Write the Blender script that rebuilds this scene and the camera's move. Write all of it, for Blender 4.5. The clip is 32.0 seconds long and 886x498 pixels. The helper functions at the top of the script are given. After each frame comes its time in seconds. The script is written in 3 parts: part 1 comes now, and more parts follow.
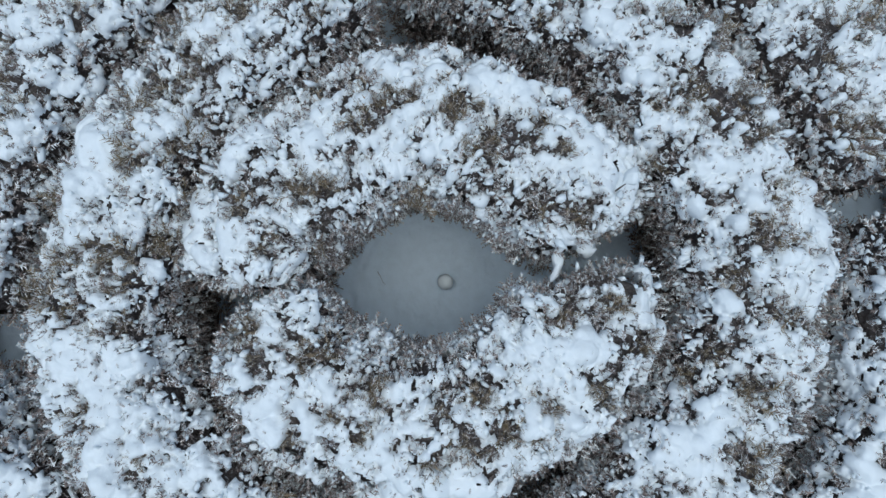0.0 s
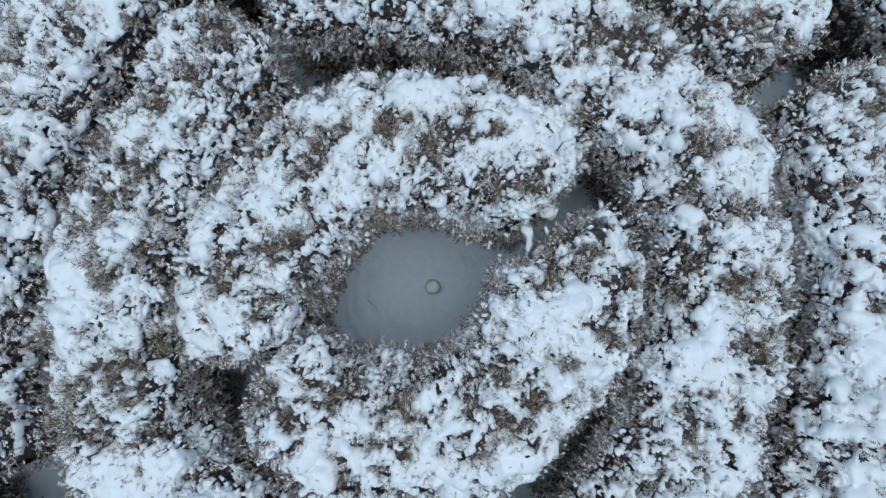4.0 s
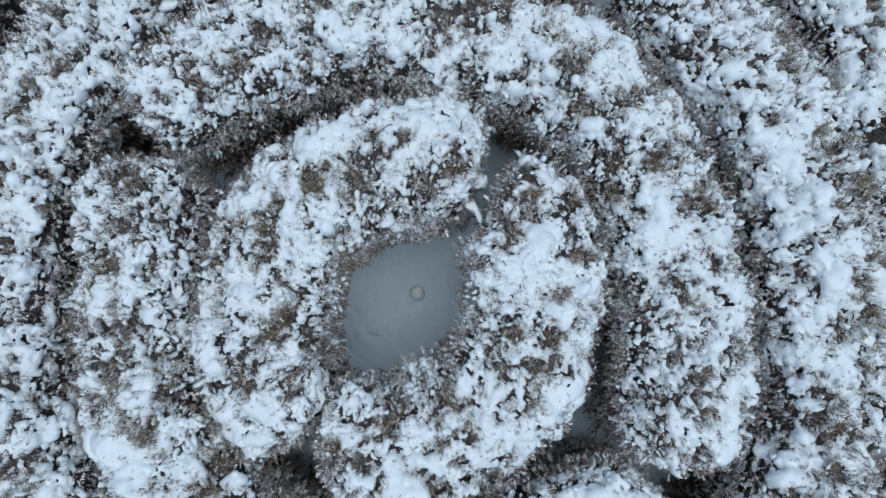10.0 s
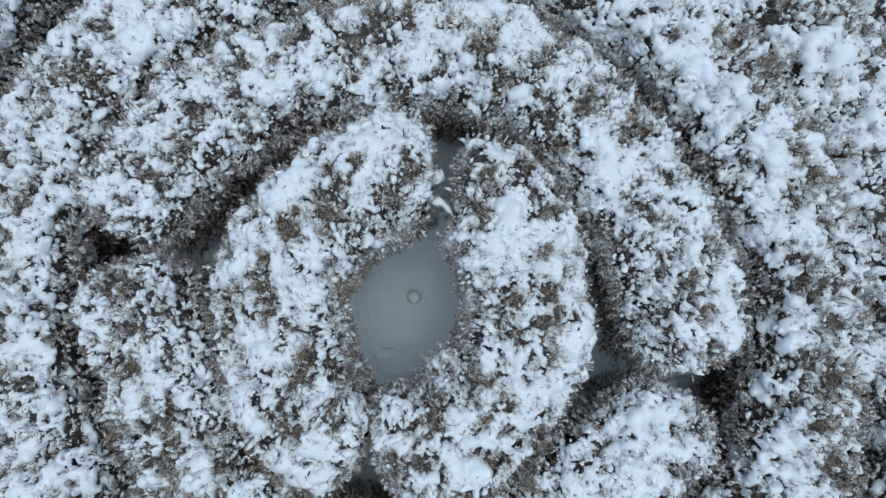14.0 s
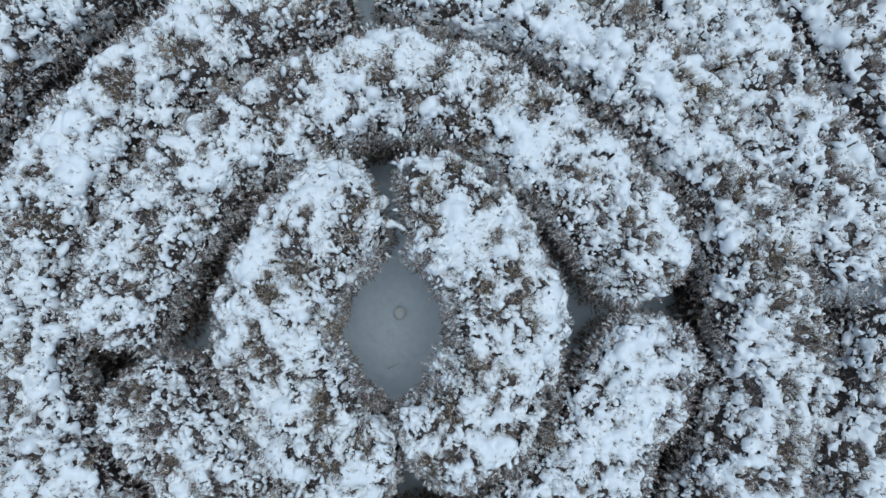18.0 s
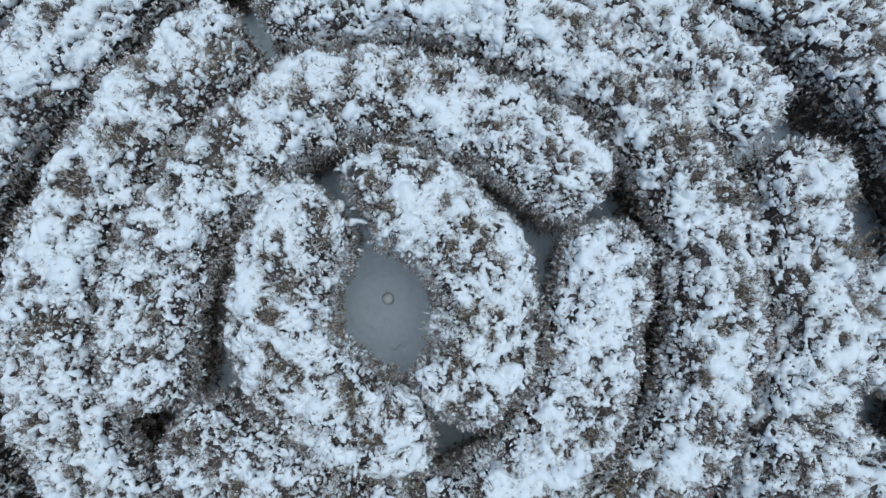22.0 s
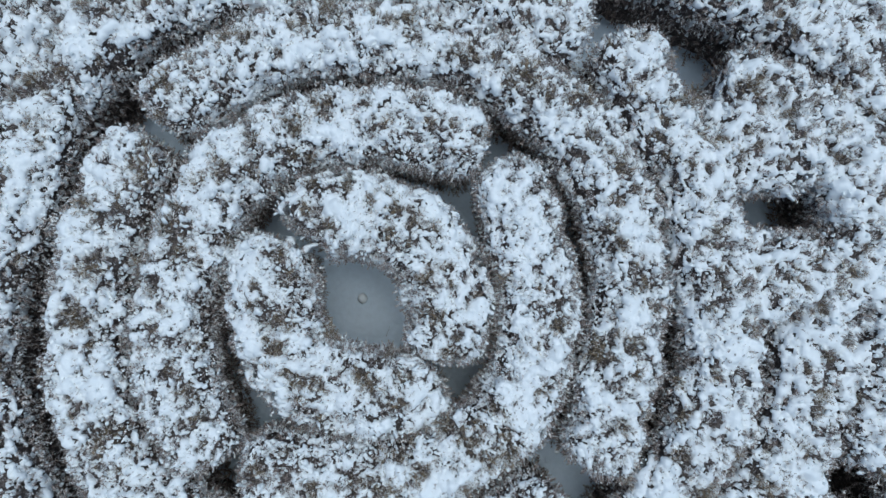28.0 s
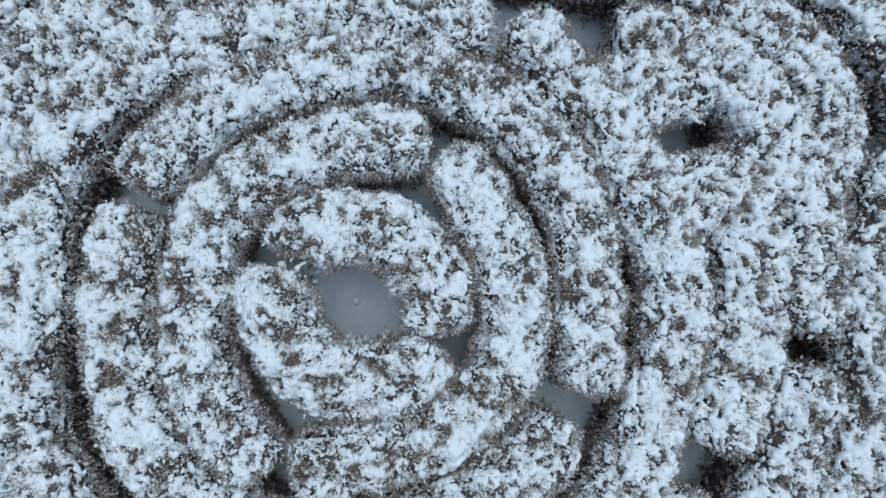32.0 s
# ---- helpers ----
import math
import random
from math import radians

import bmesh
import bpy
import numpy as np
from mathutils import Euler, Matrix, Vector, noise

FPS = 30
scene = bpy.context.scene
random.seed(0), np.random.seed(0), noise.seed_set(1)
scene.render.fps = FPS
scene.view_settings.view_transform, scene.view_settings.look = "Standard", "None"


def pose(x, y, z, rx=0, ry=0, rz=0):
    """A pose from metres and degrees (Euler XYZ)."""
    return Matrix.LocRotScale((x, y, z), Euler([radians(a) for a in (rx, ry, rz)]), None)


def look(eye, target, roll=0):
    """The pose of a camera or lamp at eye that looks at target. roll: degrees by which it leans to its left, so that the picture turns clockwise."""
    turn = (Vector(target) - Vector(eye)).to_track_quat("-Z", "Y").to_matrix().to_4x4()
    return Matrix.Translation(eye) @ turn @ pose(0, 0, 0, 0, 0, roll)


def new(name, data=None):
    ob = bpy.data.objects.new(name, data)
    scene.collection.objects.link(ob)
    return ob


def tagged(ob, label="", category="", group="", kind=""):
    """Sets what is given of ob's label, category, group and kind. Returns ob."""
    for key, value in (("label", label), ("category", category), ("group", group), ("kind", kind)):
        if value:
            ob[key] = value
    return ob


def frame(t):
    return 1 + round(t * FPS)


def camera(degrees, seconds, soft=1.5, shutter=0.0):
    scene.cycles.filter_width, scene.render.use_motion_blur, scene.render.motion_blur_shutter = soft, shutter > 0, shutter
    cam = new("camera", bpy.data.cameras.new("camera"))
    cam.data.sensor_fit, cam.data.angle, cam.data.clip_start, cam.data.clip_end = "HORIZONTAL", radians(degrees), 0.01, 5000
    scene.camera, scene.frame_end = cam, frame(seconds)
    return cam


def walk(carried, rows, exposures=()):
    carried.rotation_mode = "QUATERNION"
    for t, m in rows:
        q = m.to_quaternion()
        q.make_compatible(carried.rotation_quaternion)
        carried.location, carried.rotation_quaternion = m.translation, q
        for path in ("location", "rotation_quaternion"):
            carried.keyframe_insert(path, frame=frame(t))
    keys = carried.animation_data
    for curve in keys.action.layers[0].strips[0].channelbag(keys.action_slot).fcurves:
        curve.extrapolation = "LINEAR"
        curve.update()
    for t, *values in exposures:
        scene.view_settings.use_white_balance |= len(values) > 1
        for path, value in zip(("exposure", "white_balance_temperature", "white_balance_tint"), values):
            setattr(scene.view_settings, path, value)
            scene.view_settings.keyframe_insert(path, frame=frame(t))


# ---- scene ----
cam = camera(68.0, 32.0, soft=1.4)
PATH = [
    (0, look((0.15, -0.391, 7.131), (0.091, -0.181, 5.142), -10.6)),
    (0.5, look((0.161, -0.407, 7.163), (0.111, -0.188, 5.176), -10.1)),
    (1, look((0.176, -0.398, 7.193), (0.133, -0.182, 5.205), -11.1)),
    (1.5, look((0.171, -0.4, 7.221), (0.139, -0.181, 5.233), -10.5)),
    (2, look((0.163, -0.402, 7.254), (0.144, -0.184, 5.266), -9.7)),
    (2.5, look((0.159, -0.394, 7.281), (0.15, -0.179, 5.292), -9.4)),
    (3, look((0.137, -0.408, 7.313), (0.143, -0.19, 5.325), -7.9)),
    (3.5, look((0.134, -0.431, 7.343), (0.148, -0.207, 5.355), -8.4)),
    (5.5, look((0.069, -0.404, 7.502), (0.132, -0.202, 5.513), -4.1)),
    (6, look((0.109, -0.424, 7.546), (0.166, -0.219, 5.557), -8.2)),
    (6.5, look((0.091, -0.408, 7.587), (0.161, -0.214, 5.598), -6.4)),
    (7, look((0.092, -0.389, 7.62), (0.168, -0.206, 5.63), -6.1)),
    (7.5, look((0.077, -0.426, 7.658), (0.169, -0.239, 5.669), -5.0)),
    (8, look((0.07, -0.443, 7.7), (0.176, -0.258, 5.711), -3.7)),
    (8.5, look((0.061, -0.432, 7.749), (0.176, -0.257, 5.76), -2.4)),
    (9, look((0.048, -0.392, 7.801), (0.173, -0.236, 5.811), 0.4)),
    (9.5, look((0.051, -0.393, 7.84), (0.18, -0.242, 5.85), -0.3)),
    (10, look((0.041, -0.397, 7.875), (0.178, -0.251, 5.885), 0.1)),
    (10.5, look((0.027, -0.378, 7.914), (0.173, -0.246, 5.924), 2.2)),
    (11, look((0.018, -0.378, 7.953), (0.171, -0.255, 5.962), 3.1)),
    (11.5, look((0.011, -0.409, 7.998), (0.17, -0.288, 6.008), 2.2)),
    (12, look((-0.001, -0.427, 8.051), (0.169, -0.316, 6.061), 4.1)),
    (12.5, look((-0.014, -0.412, 8.093), (0.164, -0.312, 6.103), 5.4)),
    (13, look((-0.032, -0.399, 8.142), (0.148, -0.306, 6.153), 4.9)),
    (13.5, look((-0.051, -0.367, 8.198), (0.131, -0.283, 6.208), 5.0)),
    (14, look((-0.079, -0.351, 8.247), (0.11, -0.275, 6.257), 5.6)),
    (14.5, look((-0.081, -0.347, 8.298), (0.107, -0.279, 6.308), 4.9)),
    (16.5, look((-0.069, -0.383, 8.588), (0.146, -0.353, 6.599), 7.3)),
    (17, look((-0.036, -0.385, 8.663), (0.179, -0.37, 6.674), 9.0)),
    (17.5, look((-0.026, -0.44, 8.727), (0.191, -0.428, 6.739), 7.4)),
    (18, look((-0.014, -0.46, 8.817), (0.2, -0.455, 6.829), 7.1)),
    (18.5, look((-0.081, -0.493, 8.922), (0.14, -0.497, 6.934), 7.0)),
    (19, look((-0.185, -0.518, 9.028), (0.032, -0.532, 7.04), 7.3)),
    (19.5, look((-0.32, -0.534, 9.134), (-0.107, -0.561, 7.146), 8.1)),
    (20, look((-0.324, -0.541, 9.251), (-0.121, -0.58, 7.262), 9.6)),
    (20.5, look((-0.292, -0.541, 9.37), (-0.095, -0.592, 7.38), 10.9)),
    (21, look((-0.26, -0.528, 9.461), (-0.073, -0.589, 7.47), 12.0)),
    (21.5, look((-0.3, -0.516, 9.542), (-0.109, -0.587, 7.553), 11.7)),
    (22, look((-0.318, -0.511, 9.644), (-0.135, -0.596, 7.654), 13.9)),
    (22.5, look((-0.372, -0.517, 9.751), (-0.194, -0.609, 7.761), 14.1)),
    (23, look((-0.451, -0.506, 9.873), (-0.28, -0.607, 7.883), 14.7)),
    (23.5, look((-0.527, -0.477, 10.001), (-0.362, -0.591, 8.012), 16.4)),
    (24, look((-0.609, -0.476, 10.133), (-0.454, -0.602, 8.143), 18.4)),
    (24.5, look((-0.682, -0.521, 10.271), (-0.538, -0.651, 8.281), 19.3)),
    (25, look((-0.763, -0.552, 10.405), (-0.62, -0.691, 8.415), 19.2)),
    (25.5, look((-0.748, -0.61, 10.539), (-0.616, -0.747, 8.548), 19.1)),
    (26, look((-0.768, -0.596, 10.667), (-0.635, -0.745, 8.677), 19.6)),
    (26.5, look((-0.744, -0.57, 10.783), (-0.614, -0.734, 8.794), 20.9)),
    (28.5, look((-0.726, -0.52, 11.323), (-0.623, -0.713, 9.334), 24.2)),
    (29, look((-0.756, -0.496, 11.463), (-0.659, -0.695, 9.475), 24.4)),
    (29.5, look((-0.786, -0.461, 11.598), (-0.696, -0.667, 9.611), 25.2)),
    (30, look((-0.814, -0.412, 11.747), (-0.732, -0.629, 9.76), 26.3)),
    (30.5, look((-0.823, -0.419, 11.916), (-0.756, -0.636, 9.929), 27.7)),
    (31, look((-0.924, -0.423, 12.083), (-0.851, -0.644, 10.096), 24.8)),
    (31.5, look((-0.921, -0.369, 12.244), (-0.862, -0.6, 10.259), 27.1)),
    (32, look((-0.915, -0.317, 12.414), (-0.868, -0.554, 10.428), 28.5)),
]
walk(cam, PATH, exposures=[(0, -0.15, 5590, -1.5), (32, -0.15, 5590, -1.5)])

# ---- world and sun: overcast winter daylight ----
world = bpy.data.worlds.new("sky")
scene.world = world
world.use_nodes = True
wn = world.node_tree
sky = wn.nodes.new("ShaderNodeTexSky")
sky.sky_type = "NISHITA"
sky.sun_disc = False
sky.sun_elevation = radians(82)
sky.sun_rotation = radians(150)
sky.dust_density = 3.0
bg = wn.nodes["Background"]
bg.inputs["Strength"].default_value = 0.11
wn.links.new(sky.outputs["Color"], bg.inputs["Color"])
sun_data = bpy.data.lights.new("sun", "SUN")
sun_data.energy = 1.5
sun_data.angle = radians(75)
sun_data.color = (1.0, 0.96, 0.9)
sun_ob = new("sun", sun_data)
sun_ob.matrix_world = pose(0, 0, 30, 8, 0, -30)


# ---- materials ----
def material(name, rough=0.8):
    m = bpy.data.materials.new(name)
    m.use_nodes = True
    b = m.node_tree.nodes["Principled BSDF"]
    b.inputs["Roughness"].default_value = rough
    return m, m.node_tree, b


def noise_node(nt, scale, detail=4.0, rough=0.55):
    co = nt.nodes.new("ShaderNodeTexCoord")
    n = nt.nodes.new("ShaderNodeTexNoise")
    n.inputs["Scale"].default_value = scale
    n.inputs["Detail"].default_value = detail
    n.inputs["Roughness"].default_value = rough
    nt.links.new(co.outputs["Object"], n.inputs["Vector"])
    return n


def ramp_node(nt, source, stops):
    r = nt.nodes.new("ShaderNodeValToRGB")
    while len(r.color_ramp.elements) < len(stops):
        r.color_ramp.elements.new(0.5)
    for e, (p, c) in zip(r.color_ramp.elements, stops):
        e.position, e.color = p, (*c, 1)
    nt.links.new(source, r.inputs["Fac"])
    return r


def bump_node(nt, b, source, strength, distance):
    k = nt.nodes.new("ShaderNodeBump")
    k.inputs["Strength"].default_value = strength
    k.inputs["Distance"].default_value = distance
    nt.links.new(source, k.inputs["Height"])
    nt.links.new(k.outputs["Normal"], b.inputs["Normal"])


def snow_material(name, tint=(0.86, 0.88, 0.9), grain=20.0, strength=0.28):
    m, nt, b = material(name, 0.6)
    n = noise_node(nt, 9.0, 5.0)
    low = tuple(c * 0.93 for c in tint)
    r = ramp_node(nt, n.outputs["Fac"], [(0.3, low), (0.6, tint)])
    nt.links.new(r.outputs["Color"], b.inputs["Base Color"])
    g = noise_node(nt, grain, 5.0, 0.6)
    bump_node(nt, b, g.outputs["Fac"], strength, 0.05)
    b.inputs["Subsurface Weight"].default_value = 0.0
    return m


def leaf_material(name, stops, rough=0.75):
    m, nt, b = material(name, rough)
    geo = nt.nodes.new("ShaderNodeNewGeometry")
    r = ramp_node(nt, geo.outputs["Random Per Island"], stops)
    n = noise_node(nt, 3.0, 3.0)
    mix = nt.nodes.new("ShaderNodeMixRGB")
    mix.blend_type = "MULTIPLY"
    mix.inputs["Fac"].default_value = 0.55
    r2 = ramp_node(nt, n.outputs["Fac"], [(0.3, (0.58, 0.57, 0.56)), (0.7, (1.22, 1.18, 1.12))])
    nt.links.new(r.outputs["Color"], mix.inputs["Color1"])
    nt.links.new(r2.outputs["Color"], mix.inputs["Color2"])
    nt.links.new(mix.outputs["Color"], b.inputs["Base Color"])
    b.inputs["Specular IOR Level"].default_value = 0.25
    return m


SNOW = snow_material("snow", (0.83, 0.86, 0.878), 40.0, 0.16)
CRUMB = snow_material("snow_dusting", (0.82, 0.86, 0.885), 50.0, 0.3)
LEAF = leaf_material("conifer_leaf", [(0.0, (0.105, 0.082, 0.076)), (0.3, (0.215, 0.17, 0.155)), (0.6, (0.33, 0.268, 0.242)),
                                      (0.82, (0.45, 0.39, 0.365)), (1.0, (0.68, 0.66, 0.65))])
FROST = leaf_material("frosted_leaf", [(0.0, (0.17, 0.132, 0.12)), (0.3, (0.3, 0.245, 0.222)), (0.46, (0.42, 0.365, 0.34)),
                                       (0.56, (0.76, 0.77, 0.78)), (0.8, (0.84, 0.855, 0.87)), (1.0, (0.87, 0.89, 0.91))])
SHOOT = leaf_material("dry_shoot", [(0.0, (0.12, 0.096, 0.05)), (0.35, (0.25, 0.195, 0.12)), (0.65, (0.37, 0.285, 0.205)),
                                    (0.78, (0.5, 0.44, 0.38)), (0.9, (0.82, 0.82, 0.82)), (1.0, (0.87, 0.88, 0.89))])
# inner twigs: brown, with the shade between the sprays mixed into the colour
CORE, nt, b = material("shaded_inner_growth", 0.95)
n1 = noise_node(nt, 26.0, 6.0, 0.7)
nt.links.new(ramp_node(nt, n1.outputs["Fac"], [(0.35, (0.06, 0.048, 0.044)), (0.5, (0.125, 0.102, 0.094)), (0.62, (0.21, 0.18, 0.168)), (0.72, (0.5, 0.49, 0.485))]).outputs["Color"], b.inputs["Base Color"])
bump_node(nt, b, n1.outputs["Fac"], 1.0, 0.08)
# the blue cast of snow in deep shade is put into this tint
GROUND = snow_material("ground_snow", (0.74, 0.845, 0.965), 9.0, 0.4)
PACKED = snow_material("packed_snow", (0.9, 0.95, 0.98), 30.0, 0.15)
BARK, nt, b = material("bark", 0.9)
n1 = noise_node(nt, 30.0, 5.0)
nt.links.new(ramp_node(nt, n1.outputs["Fac"], [(0.3, (0.03, 0.02, 0.015)), (0.7, (0.12, 0.085, 0.06))]).outputs["Color"], b.inputs["Base Color"])
STONE, nt, b = material("weathered_stone", 0.85)
n1 = noise_node(nt, 18.0, 6.0)
nt.links.new(ramp_node(nt, n1.outputs["Fac"], [(0.3, (0.2, 0.19, 0.18)), (0.7, (0.36, 0.35, 0.33))]).outputs["Color"], b.inputs["Base Color"])
bump_node(nt, b, n1.outputs["Fac"], 0.5, 0.01)


# ---- mesh helpers ----
RNG = np.random.RandomState(11)
PERM = RNG.permutation(512)
PERM = np.concatenate([PERM, PERM]) % 512
GRAD = RNG.normal(size=(512, 3))
GRAD /= np.linalg.norm(GRAD, axis=1)[:, None]


def perlin(p, size):
    """Smooth noise of about -1 to 1 at points p, with features of that size in metres."""
    q = p / size
    i = np.floor(q).astype(int)
    f = q - i
    u = f * f * f * (f * (f * 6 - 15) + 10)
    out = 0.0
    for dx in (0, 1):
        for dy in (0, 1):
            for dz in (0, 1):
                h = PERM[(PERM[(PERM[(i[..., 0] + dx) & 511] + i[..., 1] + dy) & 511] + i[..., 2] + dz) & 511]
                d = (GRAD[h] * (f - (dx, dy, dz))).sum(-1)
                w = (u[..., 0] if dx else 1 - u[..., 0]) * (u[..., 1] if dy else 1 - u[..., 1]) * (u[..., 2] if dz else 1 - u[..., 2])
                out = out + d * w
    return out * 1.6


def mesh_of(name, verts, faces, smooth=True):
    """A mesh from arrays of vertices and of faces that all have the same number of corners."""
    me = bpy.data.meshes.new(name)
    verts, faces = np.asarray(verts, np.float32), np.asarray(faces, np.int32)
    k = faces.shape[1]
    me.vertices.add(len(verts))
    me.vertices.foreach_set("co", verts.ravel())
    me.loops.add(faces.size)
    me.loops.foreach_set("vertex_index", faces.ravel())
    me.polygons.add(len(faces))
    me.polygons.foreach_set("loop_start", np.arange(0, faces.size, k, dtype=np.int32))
    me.polygons.foreach_set("use_smooth", np.full(len(faces), smooth))
    me.update(calc_edges=True)
    me.validate()
    return me


def part(name, me, mat, parent, label="", kind=""):
    ob = new(name, me)
    if not me.materials:
        me.materials.append(mat)
    ob.parent = parent
    return tagged(ob, label, kind=kind)


def spline(points, step):
    """Points every step metres along a smooth curve through the given ones."""
    p = np.array(points, float)
    p = np.vstack([2 * p[0] - p[1], p, 2 * p[-1] - p[-2]])
    fine = []
    for a, b, c, d in zip(p, p[1:], p[2:], p[3:]):
        for t in np.linspace(0, 1, 40, endpoint=False):
            fine.append(0.5 * (2 * b + (c - a) * t + (2 * a - 5 * b + 4 * c - d) * t * t + (3 * b - a - 3 * c + d) * t ** 3))
    fine.append(p[-2])
    fine = np.array(fine)
    s = np.r_[0, np.cumsum(np.hypot(*np.diff(fine, axis=0).T))]
    at = np.linspace(0, s[-1], max(3, int(s[-1] / step)))
    return np.stack([np.interp(at, s, fine[:, 0]), np.interp(at, s, fine[:, 1])], 1), at


# The cross-section of a clipped hedge: half width and height, from the crown's middle down to the foot.
SECTION_X = np.array([0.0, 0.2, 0.37, 0.485, 0.555, 0.565, 0.52, 0.45, 0.39, 0.35])
SECTION_Z = np.array([2.18, 2.17, 2.125, 2.04, 1.90, 1.74, 1.42, 1.0, 0.5, -0.03])
SECTION_S = np.r_[0, np.cumsum(np.hypot(np.diff(SECTION_X), np.diff(SECTION_Z)))]


class Hedge:
    """The outer surface of one length of hedge: along its line (s) and round its section (v, from the crown down, both sides)."""

    def __init__(self, points, width=1.0, height=1.0, ends=(True, True)):
        a, b = np.array(points[:2], float), np.array(points[-2:], float)
        points = [a[0] + 0.03 * (a[0] - a[1]) / np.linalg.norm(a[0] - a[1]), *points, b[1] + 0.03 * (b[1] - b[0]) / np.linalg.norm(b[1] - b[0])]
        self.line, self.s = spline(points, 0.05)
        self.length, self.width, self.height, self.ends = self.s[-1], width, height, ends
        t = np.gradient(self.line, axis=0)
        t /= np.linalg.norm(t, axis=1)[:, None]
        self.side = np.stack([-t[:, 1], t[:, 0]], 1)

    def at(self, s, v, inset=0.0):
        x = np.interp(s, self.s, self.line[:, 0])
        y = np.interp(s, self.s, self.line[:, 1])
        nx = np.interp(s, self.s, self.side[:, 0])
        ny = np.interp(s, self.s, self.side[:, 1])
        a = np.abs(v)
        half = np.interp(a, SECTION_S, SECTION_X) - inset * np.clip(a / 0.4, 0, 1)
        z = np.interp(a, SECTION_S, SECTION_Z) - 0.35 * inset * np.clip(1.2 - a, 0, 1)
        end = np.full(np.shape(s), 9.0)
        if self.ends[0]:
            end = np.minimum(end, s)
        if self.ends[1]:
            end = np.minimum(end, self.length - s)
        e = np.clip(end / 0.4, 0, 1)
        taper = np.sqrt(np.clip(1 - (1 - e) ** 2, 0, 1))
        line = np.stack([x, y, 0 * x], -1)
        w = self.width * (1 + 0.08 * perlin(line, 1.3) + 0.06 * perlin(line + 7, 0.5)) * taper
        off = np.sign(v) * half * w
        p = np.stack([x + nx * off, y + ny * off, z * self.height], -1)
        p[..., 2] *= 1 - 0.06 * (1 - e) ** 2 + 0.025 * perlin(line + 31, 0.8)
        bulge = 0.08 * perlin(p + 3, 0.36) + 0.05 * perlin(p + 9, 0.16)
        lean = np.clip(a / 0.5, 0, 1) * np.sign(v)
        p[..., 0] += nx * bulge * lean
        p[..., 1] += ny * bulge * lean
        p[..., 2] += bulge * np.clip(1.3 - a, 0, 1) * 1.2
        return p

    def normal(self, s, v):
        e = 0.02
        d = np.cross(self.at(s + e, v) - self.at(s - e, v), self.at(s, v + e) - self.at(s, v - e))
        d /= np.linalg.norm(d, axis=-1)[..., None] + 1e-9
        return d


JITTER = RNG.uniform(0, 1, (3, 512))


def cells(s, v, size, seed):
    """Scattered seeds, one to a square of that size: the distance to the nearest, in squares, and its own random number."""
    q = np.stack([s, v], -1) / size
    i = np.floor(q).astype(int)
    best, pick = np.full(s.shape, 9.0), np.zeros(s.shape)
    for dx in (-1, 0, 1):
        for dy in (-1, 0, 1):
            h = PERM[(PERM[(i[..., 0] + dx + seed) & 511] + i[..., 1] + dy) & 511]
            d = (i[..., 0] + dx + JITTER[0, h] - q[..., 0]) ** 2 + (i[..., 1] + dy + JITTER[1, h] - q[..., 1]) ** 2
            near = d < best
            best = np.where(near, d, best)
            pick = np.where(near, JITTER[2, h], pick)
    return np.sqrt(best), pick


def snow_lumps(p, nz, s, v, bare, less=0.0, fine=1.0):
    """The snow caught on the sprays at points p of a hedge: how far inside a lump (metres, below 0: none) and how thick it lies."""
    c = 0.34 * perlin(p + 50, 0.5) + 0.62 * perlin(p + 20, 0.2) + 0.56 * np.clip(nz, -0.2, 1) - 0.36 - less
    c = c - 0.5 * np.clip((1.75 - p[..., 2]) / 0.6, 0, 1)
    for x, y, r, k in bare:
        d2 = ((p[..., 0] - x) ** 2 + (p[..., 1] - y) ** 2) / r ** 2
        near = d2 < 6
        c[near] -= k * np.exp(-d2[near])
    bend, turn = 0.022 * perlin(p + 17, 0.07), 0.022 * perlin(p + 37, 0.07)
    inside, thick = np.full(s.shape, -0.2), np.full(s.shape, -0.1)
    for size, seed, chance, rise in ((0.15 * fine ** 0.4, 7, 0.9, 0.045), (0.072 * fine ** 0.5, 90, 1.1, 0.03), (0.038 * fine ** 0.6, 211, 1.25, 0.017)):
        d, r = cells(s + bend, v + turn, size, seed)
        k = c + chance * (r - 0.56)
        reach = 0.4 + 0.3 * np.clip(k, 0, 1.2)
        e = np.where(k > 0, (reach - d) * size, -0.2)
        dome = np.sqrt(np.clip(1 - (d / reach) ** 2, 0, 1)) * rise
        inside = np.maximum(inside, e)
        thick = np.where(e > 0, np.maximum(thick, 0.008 + dome + 0.03 * np.clip(k - 0.4, 0, 0.6)), thick)
    # deep drifts, where the lumps have run together
    deep = c - 0.5 + 0.16 * perlin(p + 65, 0.06)
    inside = np.maximum(inside, np.clip(deep, -1, 0.4) * 0.2)
    thick = np.where(deep > 0, np.maximum(thick, 0.035 + 0.03 * np.clip(deep / 0.3, 0, 1) + 0.012 * perlin(p + 13, 0.1)), thick)
    return inside, np.where(inside > 0, thick, np.clip(0.5 * inside, -0.03, 0)), c


def grid_faces(rows, cols):
    i = np.arange(rows * cols).reshape(rows, cols)
    return np.stack([i[:-1, :-1], i[1:, :-1], i[1:, 1:], i[:-1, 1:]], -1).reshape(-1, 4)


def trimmed(verts, faces):
    used = np.unique(faces)
    index = np.zeros(len(verts), int)
    index[used] = np.arange(len(used))
    return verts[used], index[faces]


